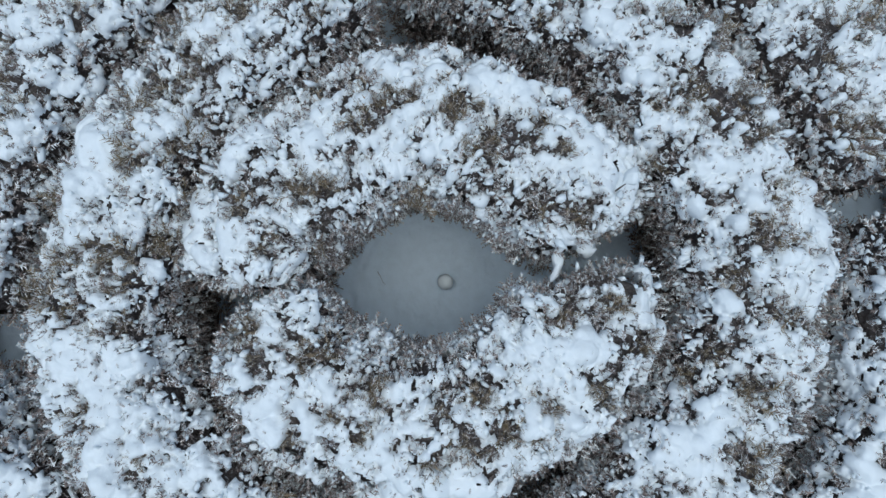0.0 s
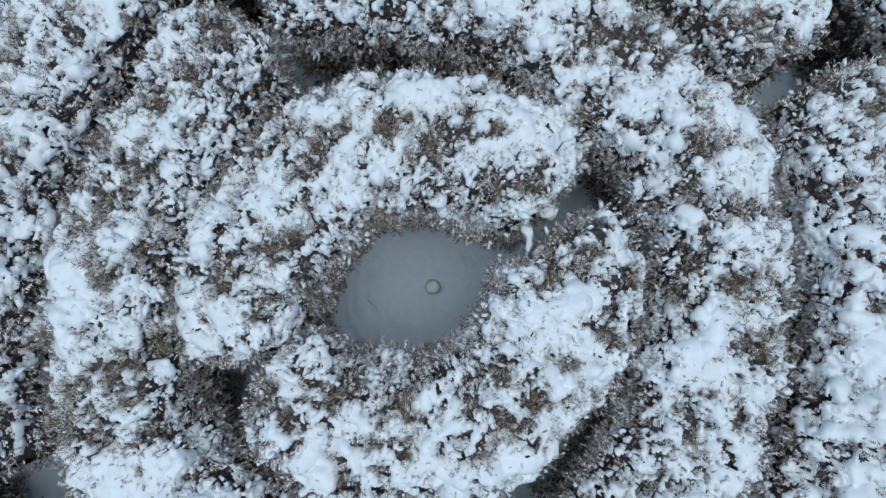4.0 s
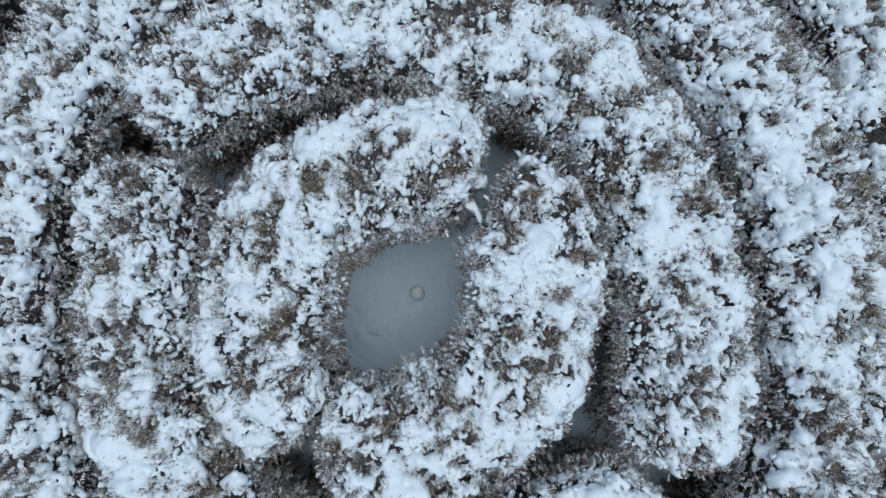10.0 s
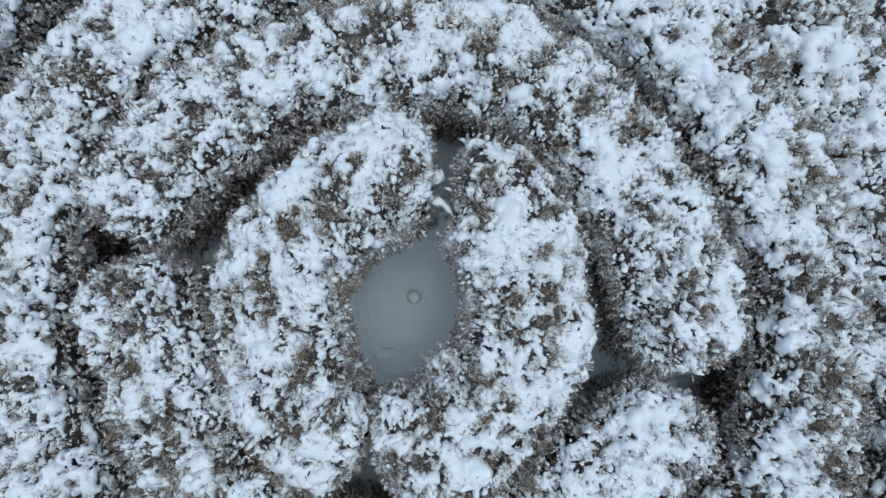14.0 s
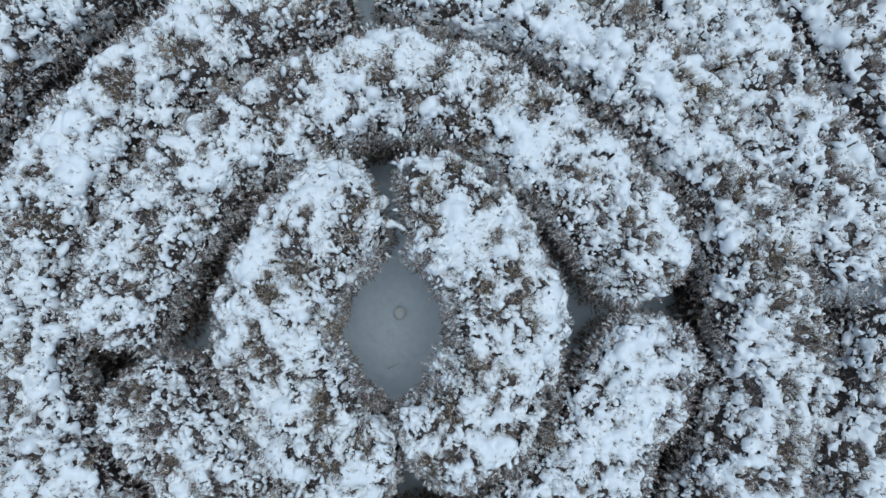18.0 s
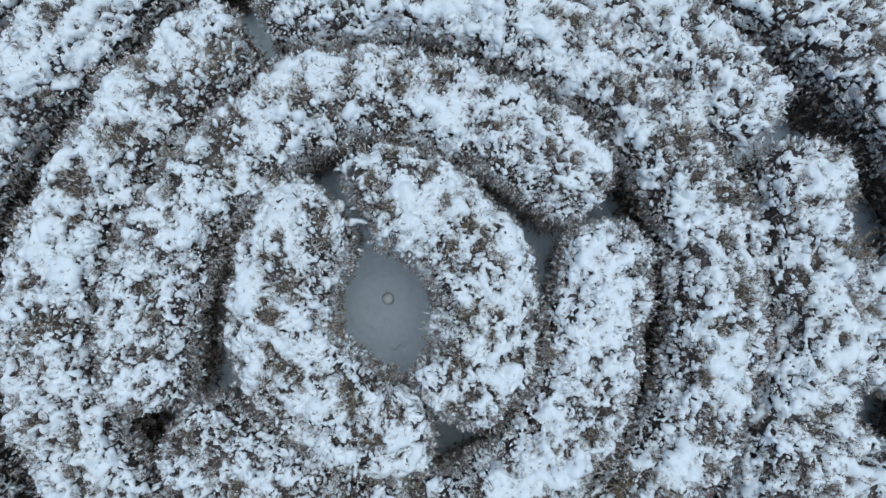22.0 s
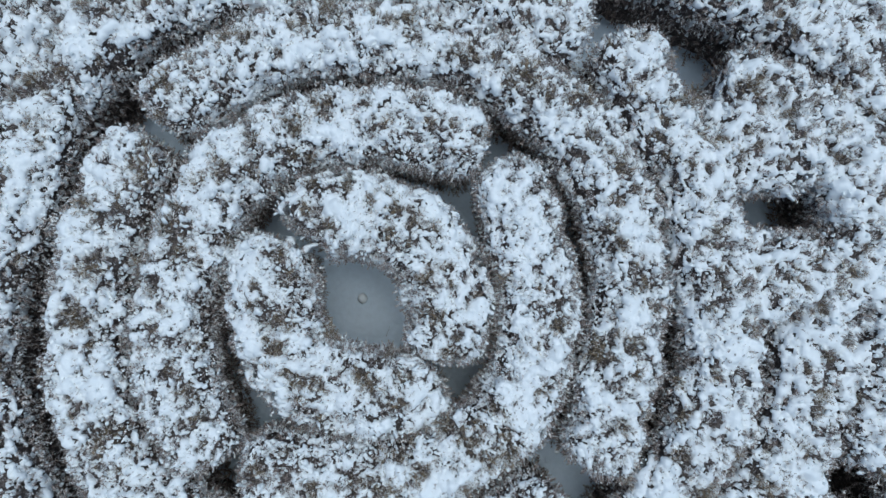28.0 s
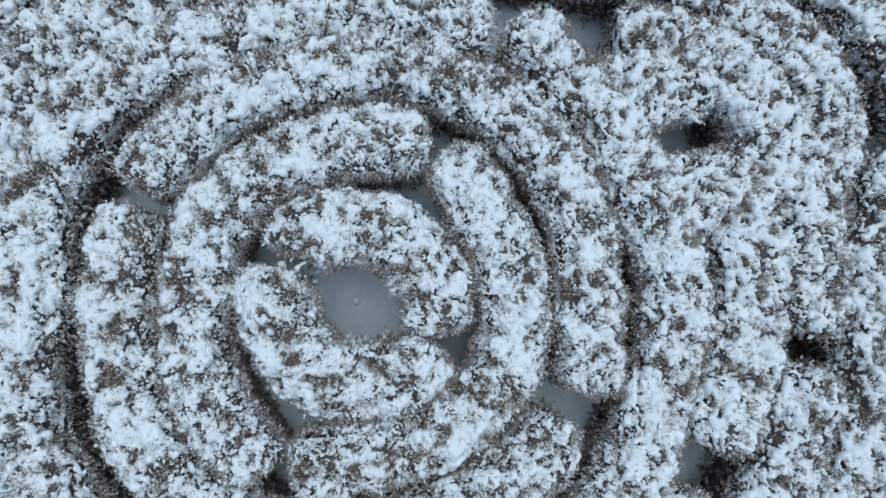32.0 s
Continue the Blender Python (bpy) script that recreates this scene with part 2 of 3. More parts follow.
def frond_template(rng, pairs, spread, width):
    """A flat spray of leaflets along a stem of length 1 (the stem runs along x, the spray lies in the xy plane)."""
    tri = [[(0, -width * 0.4, 0), (1, 0, 0.06), (0, width * 0.4, 0)]]
    for k in range(pairs):
        a = 0.18 + 0.62 * k / max(pairs - 1, 1)
        n = (0.52 - 0.28 * a) * rng.uniform(0.8, 1.2)
        for sgn in (-1, 1):
            ang = spread * rng.uniform(0.8, 1.2) * sgn
            tip = (a + n * math.cos(ang), n * math.sin(ang), rng.uniform(-0.1, 0.16))
            tri.append([(a - width * 0.55, 0, 0), tip, (a + width * 0.55, 0, 0)])
    return np.array(tri, float)


def scatter(templates, p, axis, size, rng):
    """All triangles of sprays of a size at points p that point along axis."""
    axis = axis / (np.linalg.norm(axis, axis=1)[:, None] + 1e-9)
    r = rng.normal(size=axis.shape)
    y = np.cross(axis, r)
    y /= np.linalg.norm(y, axis=1)[:, None] + 1e-9
    z = np.cross(axis, y)
    pick = rng.randint(len(templates), size=len(p))
    out = []
    for k, t in enumerate(templates):
        m = pick == k
        flat = t.reshape(-1, 3)
        v = flat[None, :, 0:1] * axis[m][:, None] + flat[None, :, 1:2] * y[m][:, None] + flat[None, :, 2:3] * z[m][:, None]
        out.append((p[m][:, None] + v * size[m][:, None, None]).reshape(-1, 3))
    v = np.concatenate(out)
    return v, np.arange(len(v)).reshape(-1, 3)


def blob_template(rng):
    bm = bmesh.new()
    bmesh.ops.create_icosphere(bm, subdivisions=1, radius=1.0)
    v = np.array([x.co for x in bm.verts])
    v *= rng.uniform(0.45, 1.35, size=(len(v), 1))
    f = np.array([[w.index for w in x.verts] for x in bm.faces])
    bm.free()
    return v, f


TRNG = np.random.RandomState(5)
FRONDS = [frond_template(TRNG, 3, 0.75, 0.17) for _ in range(6)]
FANS = [frond_template(TRNG, 3, 0.8, 0.23) for _ in range(6)]
TWIGS = [frond_template(TRNG, 4, 0.7, 0.085) for _ in range(6)]
BLOBS = [blob_template(TRNG) for _ in range(6)]


def blobs(p, axis, size, rng):
    """Small lumps of snow at points p, drawn out along the sprays that bear them."""
    verts, faces, start = [], [], 0
    axis = axis / (np.linalg.norm(axis, axis=1)[:, None] + 1e-9)
    y = np.cross(axis, rng.normal(size=axis.shape))
    y /= np.linalg.norm(y, axis=1)[:, None] + 1e-9
    z = np.cross(axis, y)
    long = rng.uniform(1.0, 2.2, len(p))
    pick = rng.randint(len(BLOBS), size=len(p))
    for k, (v, f) in enumerate(BLOBS):
        m = pick == k
        w = v[None, :, 0:1] * (axis[m] * long[m][:, None])[:, None] + v[None, :, 1:2] * y[m][:, None] + 0.75 * v[None, :, 2:3] * z[m][:, None]
        verts.append((w * size[m][:, None, None] + p[m][:, None]).reshape(-1, 3))
        n = int(m.sum())
        faces.append((f[None] + start + len(v) * np.arange(n)[:, None, None]).reshape(-1, 3))
        start += n * len(v)
    return np.concatenate(verts), np.concatenate(faces)


def tuft_mesh(rng):
    """A clump of dry, branching leading shoots, 1 across, that rises out of the snow."""
    n = 52
    ang, tilt = rng.uniform(0, 2 * math.pi, n), rng.uniform(0.3, 1.5, n)
    axis = np.stack([np.cos(ang) * np.sin(tilt), np.sin(ang) * np.sin(tilt), np.cos(tilt)], 1)
    side = rng.normal(0, 0.3, (n, 2)) * np.array([1, rng.uniform(0.5, 1.0)]) + 0.12 * axis[:, :2]
    foot = np.c_[side, rng.uniform(-0.12, 0.08, n)]
    v, f = scatter(TWIGS, foot, axis, rng.uniform(0.2, 0.6, n), rng)
    return mesh_of("tuft", v, f, False)


TUFTS = [tuft_mesh(np.random.RandomState(40 + k)) for k in range(8)]


def build_hedge(name, points, label, seed, fine=1.0, width=0.94, height=1.0, ends=(True, True)):
    rng = np.random.RandomState(seed)
    h = Hedge(points, width, height, ends)
    thing = new(name)
    tagged(thing, label, "hedge", "hedges of the maze")
    bare = [(x, y, 0.95 * r, 0.42) for x, y, r in BARE.get(seed, ())]
    drifts = [(x, y, r, -0.5) for x, y, r in DRIFTS.get(seed, ())]
    some = 0.26 if bare else 0.15
    less = 0.11 if fine < 1.1 else 0.08
    # leading shoots along the crown, where the snow has slid off
    count = int(h.length / some)
    for k in range(count):
        s = (k + rng.uniform(0.1, 0.9)) * h.length / count
        v = rng.normal(0, 0.24)
        q = h.at(np.array([s]), np.array([v]))
        if all((q[0, 0] - x) ** 2 + (q[0, 1] - y) ** 2 > r * r for x, y, r, _ in drifts):
            bare.append((q[0, 0], q[0, 1], rng.uniform(0.055, 0.12), rng.uniform(0.28, 0.5)))
    # inner growth: a closed sheet of brown twigs, gap shade included in its colour
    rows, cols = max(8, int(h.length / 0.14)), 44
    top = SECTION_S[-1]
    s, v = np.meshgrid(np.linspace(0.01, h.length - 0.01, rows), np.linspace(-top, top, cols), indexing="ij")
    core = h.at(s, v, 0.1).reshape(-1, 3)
    part("inner_growth", mesh_of("inner_growth", core, grid_faces(rows, cols)), CORE, thing, "dense brown inner twigs, darkened with painted shade")
    # snow that lies on the crown and shoulders
    step = 0.0112 * fine ** 1.35
    reach = 1.4
    rows, cols = int(h.length / step), int(2 * reach / step)
    s, v = np.meshgrid(np.linspace(0.01, h.length - 0.01, rows), np.linspace(-reach, reach, cols), indexing="ij")
    p = h.at(s, v)
    d = np.cross(np.gradient(p, axis=0), np.gradient(p, axis=1))
    d /= np.linalg.norm(d, axis=-1)[..., None] + 1e-9
    d[d[..., 2] < -0.3] *= -1
    e, thick, c = snow_lumps(p, d[..., 2], s, v, bare + drifts, less, fine)
    way = d * 0.7 + np.array([0, 0, 0.4])
    q = (p + way * thick[..., None]).reshape(-1, 3)
    f = grid_faces(rows, cols)
    f = f[(e.reshape(-1)[f] > 0).any(1)]
    q, f = trimmed(q, f)
    part("snow_cover", mesh_of("snow_cover", q, f), SNOW, thing, "lumpy white snow lying on the crown", "stuff")
    # sprays of foliage: crown and shoulders, then the flanks
    n = int(h.length * 3000 / fine ** 1.9)
    s = rng.uniform(0, h.length, n)
    v = np.where(rng.uniform(size=n) < 0.62, np.clip(np.abs(rng.normal(0, 0.8, n)), 0, top - 0.2), rng.uniform(0.6, top - 0.05, n)) * rng.choice([-1, 1], n)
    p, d = h.at(s, v), h.normal(s, v)
    d[(d[:, 2] < -0.3)] *= -1
    e, thick, c = snow_lumps(p, d[:, 2], s, v, bare + drifts, less, fine)
    keep = (e < 0.006) | (rng.uniform(size=n) < 0.13 + 0.9 * np.clip(perlin(p + 71, 0.2), 0, 1))
    p, d, c, e, v = p[keep], d[keep], c[keep], e[keep], v[keep]
    n = len(p)
    over = e > 0.004
    p = p + d * np.where(over, rng.uniform(0.015, 0.07, n), rng.uniform(-0.03, 0.055, n))[:, None]
    axis = d + np.array([0, 0, 0.35]) + rng.normal(0, 0.6, (n, 3))
    size = rng.uniform(0.045, 0.092, n) * fine ** 0.8 * (1 + 0.4 * np.clip(np.abs(v) - 1.4, 0, 1))
    size[over] *= 0.8
    frost = rng.uniform(size=n) + 0.1 * over < 0.64 + 0.35 * perlin(p + 60, 0.3) - 0.4 * np.clip((1.6 - p[:, 2]) / 0.8, 0, 1) * (fine > 1.0) + 0.2 * np.clip(np.abs(v) - 0.5, 0, 1) * (fine == 1.0)
    a, f = scatter(FRONDS, p[~frost], axis[~frost], size[~frost], rng)
    part("foliage", mesh_of("foliage", a, f, False), LEAF, thing, "brown-green conifer sprays", "stuff")
    a, f = scatter(FANS, p[frost], axis[frost], size[frost] * 0.9, rng)
    part("frosted_foliage", mesh_of("frosted_foliage", a, f, False), FROST, thing, "frosted grey-white conifer sprays", "stuff")
    # needles and bits of bark strewn over the snow
    n = int(h.length * 80 / fine)
    s, v = rng.uniform(0, h.length, n), rng.normal(0, 0.4, n)
    p, d = h.at(s, v), h.normal(s, v)
    d[(d[:, 2] < -0.3)] *= -1
    p = p + d * rng.uniform(0.045, 0.075, (n, 1))
    a, f = scatter(TWIGS, p, rng.normal(0, 1, (n, 3)) * np.array([1, 1, 0.25]), rng.uniform(0.02, 0.05, n) * fine ** 0.5, rng)
    part("needle_litter", mesh_of("needle_litter", a, f, False), SHOOT, thing, "brown needles strewn on the snow", "stuff")
    # crumbs of snow caught on the sprays of the flanks
    n = int(h.length * 340 / fine ** 1.6)
    s = rng.uniform(0, h.length, n)
    v = np.clip(np.abs(rng.normal(0.25, 0.85, n)), 0, 2.6) * rng.choice([-1, 1], n)
    p, d = h.at(s, v), h.normal(s, v)
    d[(d[:, 2] < -0.3)] *= -1
    p = p + d * rng.uniform(-0.03, 0.075, (n, 1))
    size = np.clip(rng.lognormal(-4.15, 0.45, n), 0.007, 0.045) * fine ** 0.5
    keep = perlin(p + 90, 0.35) + 0.5 * perlin(p, 0.12) > -0.25 + 0.5 * np.clip((1.5 - p[:, 2]) / 0.7, 0, 1)
    a, f = blobs(p[keep], (d + rng.normal(0, 0.45, d.shape))[keep], size[keep], rng)
    part("snow_dusting", mesh_of("snow_dusting", a, f), CRUMB, thing, "small lumps of snow caught on sprays", "stuff")
    # tufts of shoots
    for x, y, r, w in bare:
        k = np.argmin(np.hypot(h.line[:, 0] - x, h.line[:, 1] - y))
        off = (x - h.line[k, 0]) * h.side[k, 0] + (y - h.line[k, 1]) * h.side[k, 1]
        q = h.at(h.s[k:k + 1], np.array([off]))[0]
        ob = part("shoot_tuft", TUFTS[rng.randint(len(TUFTS))], SHOOT, thing, kind="stuff")
        sc = r * rng.uniform(1.4, 1.9)
        ob.matrix_basis = pose(x, y, q[2] + 0.02, rng.uniform(-12, 12), rng.uniform(-12, 12), rng.uniform(0, 360)) @ Matrix.Scale(sc, 4)
    return thing


# ---- where the snow has drifted deep on the crowns, and where it has slid off: x, y, radius, by hedge ----
DRIFTS = {}
BARE = {}
DRIFTS[1] = [(-1.09, 0.99, 0.24), (-1.41, 1.04, 0.13), (-0.30, 1.49, 0.15), (0.31, 1.40, 0.20), (0.61, 1.32, 0.17), (0.87, 1.21, 0.11), (-1.53, 0.82, 0.13), (-0.46, 0.96, 0.12), (-0.48, 0.73, 0.12), (-1.15, 0.26, 0.11), (0.47, 0.72, 0.13), (1.15, 0.88, 0.11), (1.19, 0.45, 0.11), (-1.56, 0.05, 0.15), (-1.42, -0.21, 0.13), (-0.70, 1.54, 0.09)]
BARE[1] = [(-0.49, 1.28, 0.15), (-0.03, 1.23, 0.17), (-0.74, 1.06, 0.14), (0.30, 1.01, 0.15), (0.69, 1.13, 0.11), (-1.56, 0.32, 0.11), (-1.17, 0.48, 0.14), (-0.91, 0.55, 0.10), (-0.24, 0.54, 0.17), (1.05, 0.50, 0.11), (0.88, 0.98, 0.09), (0.19, 1.29, 0.08), (-1.31, 0.11, 0.09), (-1.13, 1.32, 0.10)]
DRIFTS[2] = [(-1.28, -0.50, 0.13), (-1.12, -1.17, 0.18), (-0.75, -0.97, 0.15), (0.78, -0.66, 0.26), (1.10, -0.55, 0.17), (0.52, -0.60, 0.13), (-0.21, -1.59, 0.20), (0.21, -1.59, 0.17), (0.75, -1.37, 0.15), (-0.48, -1.45, 0.14), (0.86, 0.00, 0.09), (-0.84, -1.35, 0.13), (1.07, -1.14, 0.13)]
BARE[2] = [(-0.81, -0.71, 0.13), (-0.40, -0.98, 0.13), (0.84, -0.95, 0.15), (0.60, -1.18, 0.15), (0.92, -0.30, 0.13), (1.35, -0.17, 0.13), (-0.45, -1.36, 0.10), (0.03, -1.45, 0.11), (0.31, -1.29, 0.12), (-1.44, -0.65, 0.11), (1.26, -0.83, 0.12), (-0.68, -1.21, 0.09), (0.37, -0.95, 0.09)]
DRIFTS[3] = [(1.51, 1.69, 0.18), (1.71, 1.24, 0.18), (2.04, 0.94, 0.17), (2.39, 0.98, 0.17), (2.67, 0.69, 0.14), (1.78, 0.74, 0.12), (2.68, 0.12, 0.18), (2.09, -1.09, 0.21), (2.29, -0.86, 0.14), (1.80, -1.23, 0.18), (2.05, -0.20, 0.14), (2.53, -0.51, 0.14), (2.09, 1.83, 0.11), (1.08, 2.07, 0.17), (2.36, 1.76, 0.12)]
BARE[3] = [(2.04, 2.07, 0.17), (1.83, 1.52, 0.17), (2.29, 1.47, 0.12), (2.57, 0.81, 0.14), (2.41, 0.44, 0.14), (2.21, 0.11, 0.14), (2.06, -0.46, 0.11), (2.37, -0.73, 0.17), (1.60, 0.95, 0.09), (2.56, -0.15, 0.14), (2.42, -1.18, 0.18), (1.89, -0.64, 0.12)]
DRIFTS[4] = [(0.05, -2.64, 0.25), (-0.48, -2.59, 0.24), (-0.98, -2.42, 0.24), (-2.70, 0.77, 0.25), (-2.81, 0.44, 0.23), (-2.95, 0.88, 0.17), (-2.05, 1.77, 0.21), (-2.92, 0.11, 0.17), (-2.72, -0.92, 0.21), (-2.43, -1.12, 0.24), (-2.13, -1.35, 0.21), (-2.14, -0.92, 0.17), (-2.34, -1.70, 0.18), (-1.78, -1.73, 0.17)]
BARE[4] = [(-2.46, 1.02, 0.17), (-2.98, 0.24, 0.17), (-2.45, 0.60, 0.19), (-2.17, 1.19, 0.17), (-2.23, 1.70, 0.20), (-2.87, -0.20, 0.14), (-2.43, -0.16, 0.17), (-2.91, -0.51, 0.17), (-2.57, -0.74, 0.11), (-2.57, -1.34, 0.13), (-2.39, -0.46, 0.14), (-2.03, 0.82, 0.17), (-2.18, -0.00, 0.17)]
DRIFTS[5] = [(3.27, -0.53, 0.31), (3.22, -1.41, 0.22), (2.71, -2.46, 0.22), (1.97, -2.71, 0.25), (0.12, -3.90, 0.18), (-0.46, -3.90, 0.21), (-1.60, -3.64, 0.25), (-2.48, -2.95, 0.22), (-3.32, -2.02, 0.25), (-3.44, -1.57, 0.18), (1.34, -3.36, 0.18), (3.00, -1.97, 0.18)]
BARE[5] = [(3.96, 0.40, 0.18), (3.90, -0.72, 0.18), (3.45, -2.07, 0.18), (2.71, -2.88, 0.20), (1.87, -3.29, 0.20), (1.11, -3.81, 0.18), (0.34, -4.33, 0.20), (-0.61, -4.15, 0.18), (-1.64, -3.44, 0.13), (-2.84, -2.78, 0.16), (-2.66, -2.28, 0.16), (-3.62, -1.92, 0.16)]
DRIFTS[6] = [(0.94, 3.50, 0.27), (1.31, 3.59, 0.18), (3.22, 1.86, 0.18), (3.01, 2.47, 0.21), (2.36, 2.92, 0.18), (0.75, 4.07, 0.21)]
BARE[6] = [(3.12, 1.32, 0.18), (3.05, 2.17, 0.18), (2.27, 2.52, 0.18), (1.89, 3.19, 0.18), (0.36, 3.66, 0.21)]
DRIFTS[7] = [(4.13, 2.49, 0.27), (3.59, 2.83, 0.21), (4.93, 0.50, 0.21), (4.88, 1.05, 0.18), (4.68, -0.66, 0.21), (4.57, -1.74, 0.21), (3.37, 3.54, 0.21), (3.87, -2.70, 0.21)]
BARE[7] = [(5.07, -0.70, 0.20), (4.97, 1.83, 0.18), (4.42, 2.17, 0.13), (5.36, 0.27, 0.13), (3.90, 3.09, 0.18), (4.79, -1.31, 0.13)]
DRIFTS[8] = [(0.26, -5.41, 0.27), (-0.25, -5.21, 0.22), (-0.97, -5.20, 0.18), (-1.74, -4.97, 0.21), (-3.74, -3.86, 0.25), (-4.48, -3.32, 0.18), (-4.73, -1.93, 0.21), (-4.94, -1.22, 0.25), (-4.52, -2.66, 0.18)]
BARE[8] = [(-0.54, -5.46, 0.18), (-1.06, -5.39, 0.13), (-3.71, -4.19, 0.13), (-4.03, -2.72, 0.13), (-5.02, -2.28, 0.18), (-4.42, -2.35, 0.13), (0.58, -5.51, 0.13)]
DRIFTS[9] = [(-2.63, -6.59, 0.21), (-3.15, -6.52, 0.21), (-3.58, -6.75, 0.18), (-5.12, -3.84, 0.21), (-5.51, -3.46, 0.18), (-5.72, -2.40, 0.21)]
BARE[9] = [(-0.90, -6.39, 0.20), (-1.57, -6.59, 0.18), (-3.86, -5.88, 0.18), (-3.98, -5.25, 0.18), (-4.95, -4.39, 0.18), (-5.45, -3.08, 0.18)]


# ---- ground ----
def build_ground():
    def axis_values():
        near = np.r_[np.arange(-12, -1.55, 0.25), np.arange(-1.5, 1.49, 0.025), np.arange(1.5, 12.01, 0.25)]
        far = np.array([13, 15, 18, 23, 30, 45, 80, 160, 320, 640, 1200.0])
        return np.r_[-far[::-1], near, far]
    a = axis_values()
    x, y = np.meshgrid(a, a, indexing="ij")
    p = np.stack([x, y, 0 * x], -1)
    r = np.hypot(x, y)
    z = 0.02 * perlin(p, 0.9) + 0.01 * perlin(p + 4, 0.3)
    z += 0.06 * np.clip((r - 0.45) / 0.7, 0, 1) ** 2
    # low ridges and crumbs of fallen snow round the rim of the clearing
    turn = np.arctan2(y, x)
    rings = np.stack([1.4 * np.cos(turn), 1.4 * np.sin(turn), r / 0.1], -1)
    rim = np.clip((r - 0.3) / 0.6, 0, 1) * np.clip(2.2 - r, 0, 1)
    z += rim * (0.035 * perlin(rings, 1.0) + 0.07 * np.clip(perlin(p + 8, 0.11) - 0.3, 0, 1)) + 0.006 * perlin(p + 6, 0.12)
    z *= np.clip((60 - r) / 40, 0, 1)
    p[..., 2] = z
    ob = new("ground", mesh_of("ground", p.reshape(-1, 3), grid_faces(len(a), len(a))))
    ob.data.materials.append(GROUND)
    return tagged(ob, "smooth grey-white snow over the maze paths", "ground", kind="structure")


build_ground()

# ---- hedges, from the middle of the maze outwards ----
C_LABEL = "snow-laden clipped conifer hedge curving round the centre of the maze"
R_LABEL = "tall snow-covered conifer hedge, one ring of the maze"
X_LABEL = "short snow-covered cross hedge closing a path of the maze"
inner_hedge = build_hedge("hedge", [(-1.46, -0.24), (-1.51, 0.19), (-1.24, 0.63), (-0.75, 1.04), (-0.17, 1.19), (0.39, 1.05), (0.87, 0.76), (1.09, 0.36)], C_LABEL, 1, 1.0, 1.05)
build_hedge("hedge", [(-1.46, -0.54), (-0.97, -0.99), (-0.43, -1.20), (0.18, -1.19), (0.68, -0.93), (1.04, -0.55), (1.18, -0.15), (1.13, 0.03)], C_LABEL, 2, 1.0, 1.05)
build_hedge("hedge", [(0.68, -2.71), (1.40, -2.16), (1.93, -1.55), (2.37, -0.57), (2.46, 0.23), (2.21, 0.96), (1.69, 1.73), (1.05, 2.32), (0.29, 2.68), (-0.67, 2.90)], R_LABEL, 3, 1.05)
build_hedge("hedge", [(-1.06, 2.52), (-1.51, 2.02), (-2.10, 1.35), (-2.49, 0.70), (-2.67, -0.03), (-2.64, -0.79), (-2.36, -1.35), (-1.87, -1.88), (-1.34, -2.26), (-0.75, -2.48), (-0.19, -2.73), (0.23, -2.95)], R_LABEL, 4, 1.05)
build_hedge("hedge", [(3.62, 0.74), (3.72, 0.33), (3.68, -0.57), (3.50, -1.45), (2.99, -2.24), (2.42, -2.97), (1.72, -3.55), (0.78, -3.85), (-0.02, -4.03), (-0.80, -3.94), (-1.55, -3.72), (-2.21, -3.32), (-2.73, -2.80), (-3.19, -2.27), (-3.66, -1.74), (-3.91, -1.29)], R_LABEL, 5, 1.2)
build_hedge("hedge", [(-3.77, -0.65), (-3.89, -0.15), (-3.80, 0.56), (-3.44, 1.48), (-2.87, 2.42), (-2.04, 3.22), (-1.16, 3.66), (-0.37, 3.84), (0.26, 3.84), (0.93, 3.65), (1.55, 3.37), (2.10, 2.95), (2.60, 2.47), (3.08, 1.85), (3.40, 1.25), (3.47, 1.05)], R_LABEL, 6, 1.2)
build_hedge("hedge", [(-2.95, 4.55), (-2.15, 4.97), (-1.27, 5.24), (0.11, 5.33), (1.11, 5.17), (2.12, 4.81), (2.94, 4.27), (3.42, 3.58), (3.95, 2.90), (4.52, 2.23), (4.84, 1.70), (5.09, 0.86), (5.19, -0.02), (4.97, -0.82), (4.39, -1.92), (3.89, -2.72), (3.16, -3.54), (2.08, -4.41), (1.11, -4.89)], R_LABEL, 7, 1.4)
build_hedge("hedge", [(0.73, -5.41), (-0.37, -5.09), (-1.29, -5.11), (-2.05, -4.75), (-2.75, -4.36), (-3.77, -3.78), (-4.29, -3.15), (-4.65, -2.53), (-4.91, -1.74), (-5.21, -0.92), (-5.31, 0.04), (-5.12, 1.02), (-4.74, 1.90)], R_LABEL, 8, 1.4)
build_hedge("hedge", [(-0.64, -6.34), (-1.39, -6.80), (-2.14, -7.02), (-2.85, -7.04), (-3.55, -6.68), (-3.95, -5.95), (-4.32, -5.06), (-4.86, -4.56), (-5.29, -3.97), (-5.60, -3.30), (-5.83, -2.60), (-6.07, -1.95)], R_LABEL, 9, 1.5, 1.05)
build_hedge("hedge", [(-1.25, -5.35), (-1.68, -6.10), (-1.95, -6.80)], X_LABEL, 10, 1.5, 1.3)
build_hedge("hedge", [(-2.92, -4.51), (-3.5, -5.2), (-3.95, -5.8)], X_LABEL, 11, 1.5, 1.3)
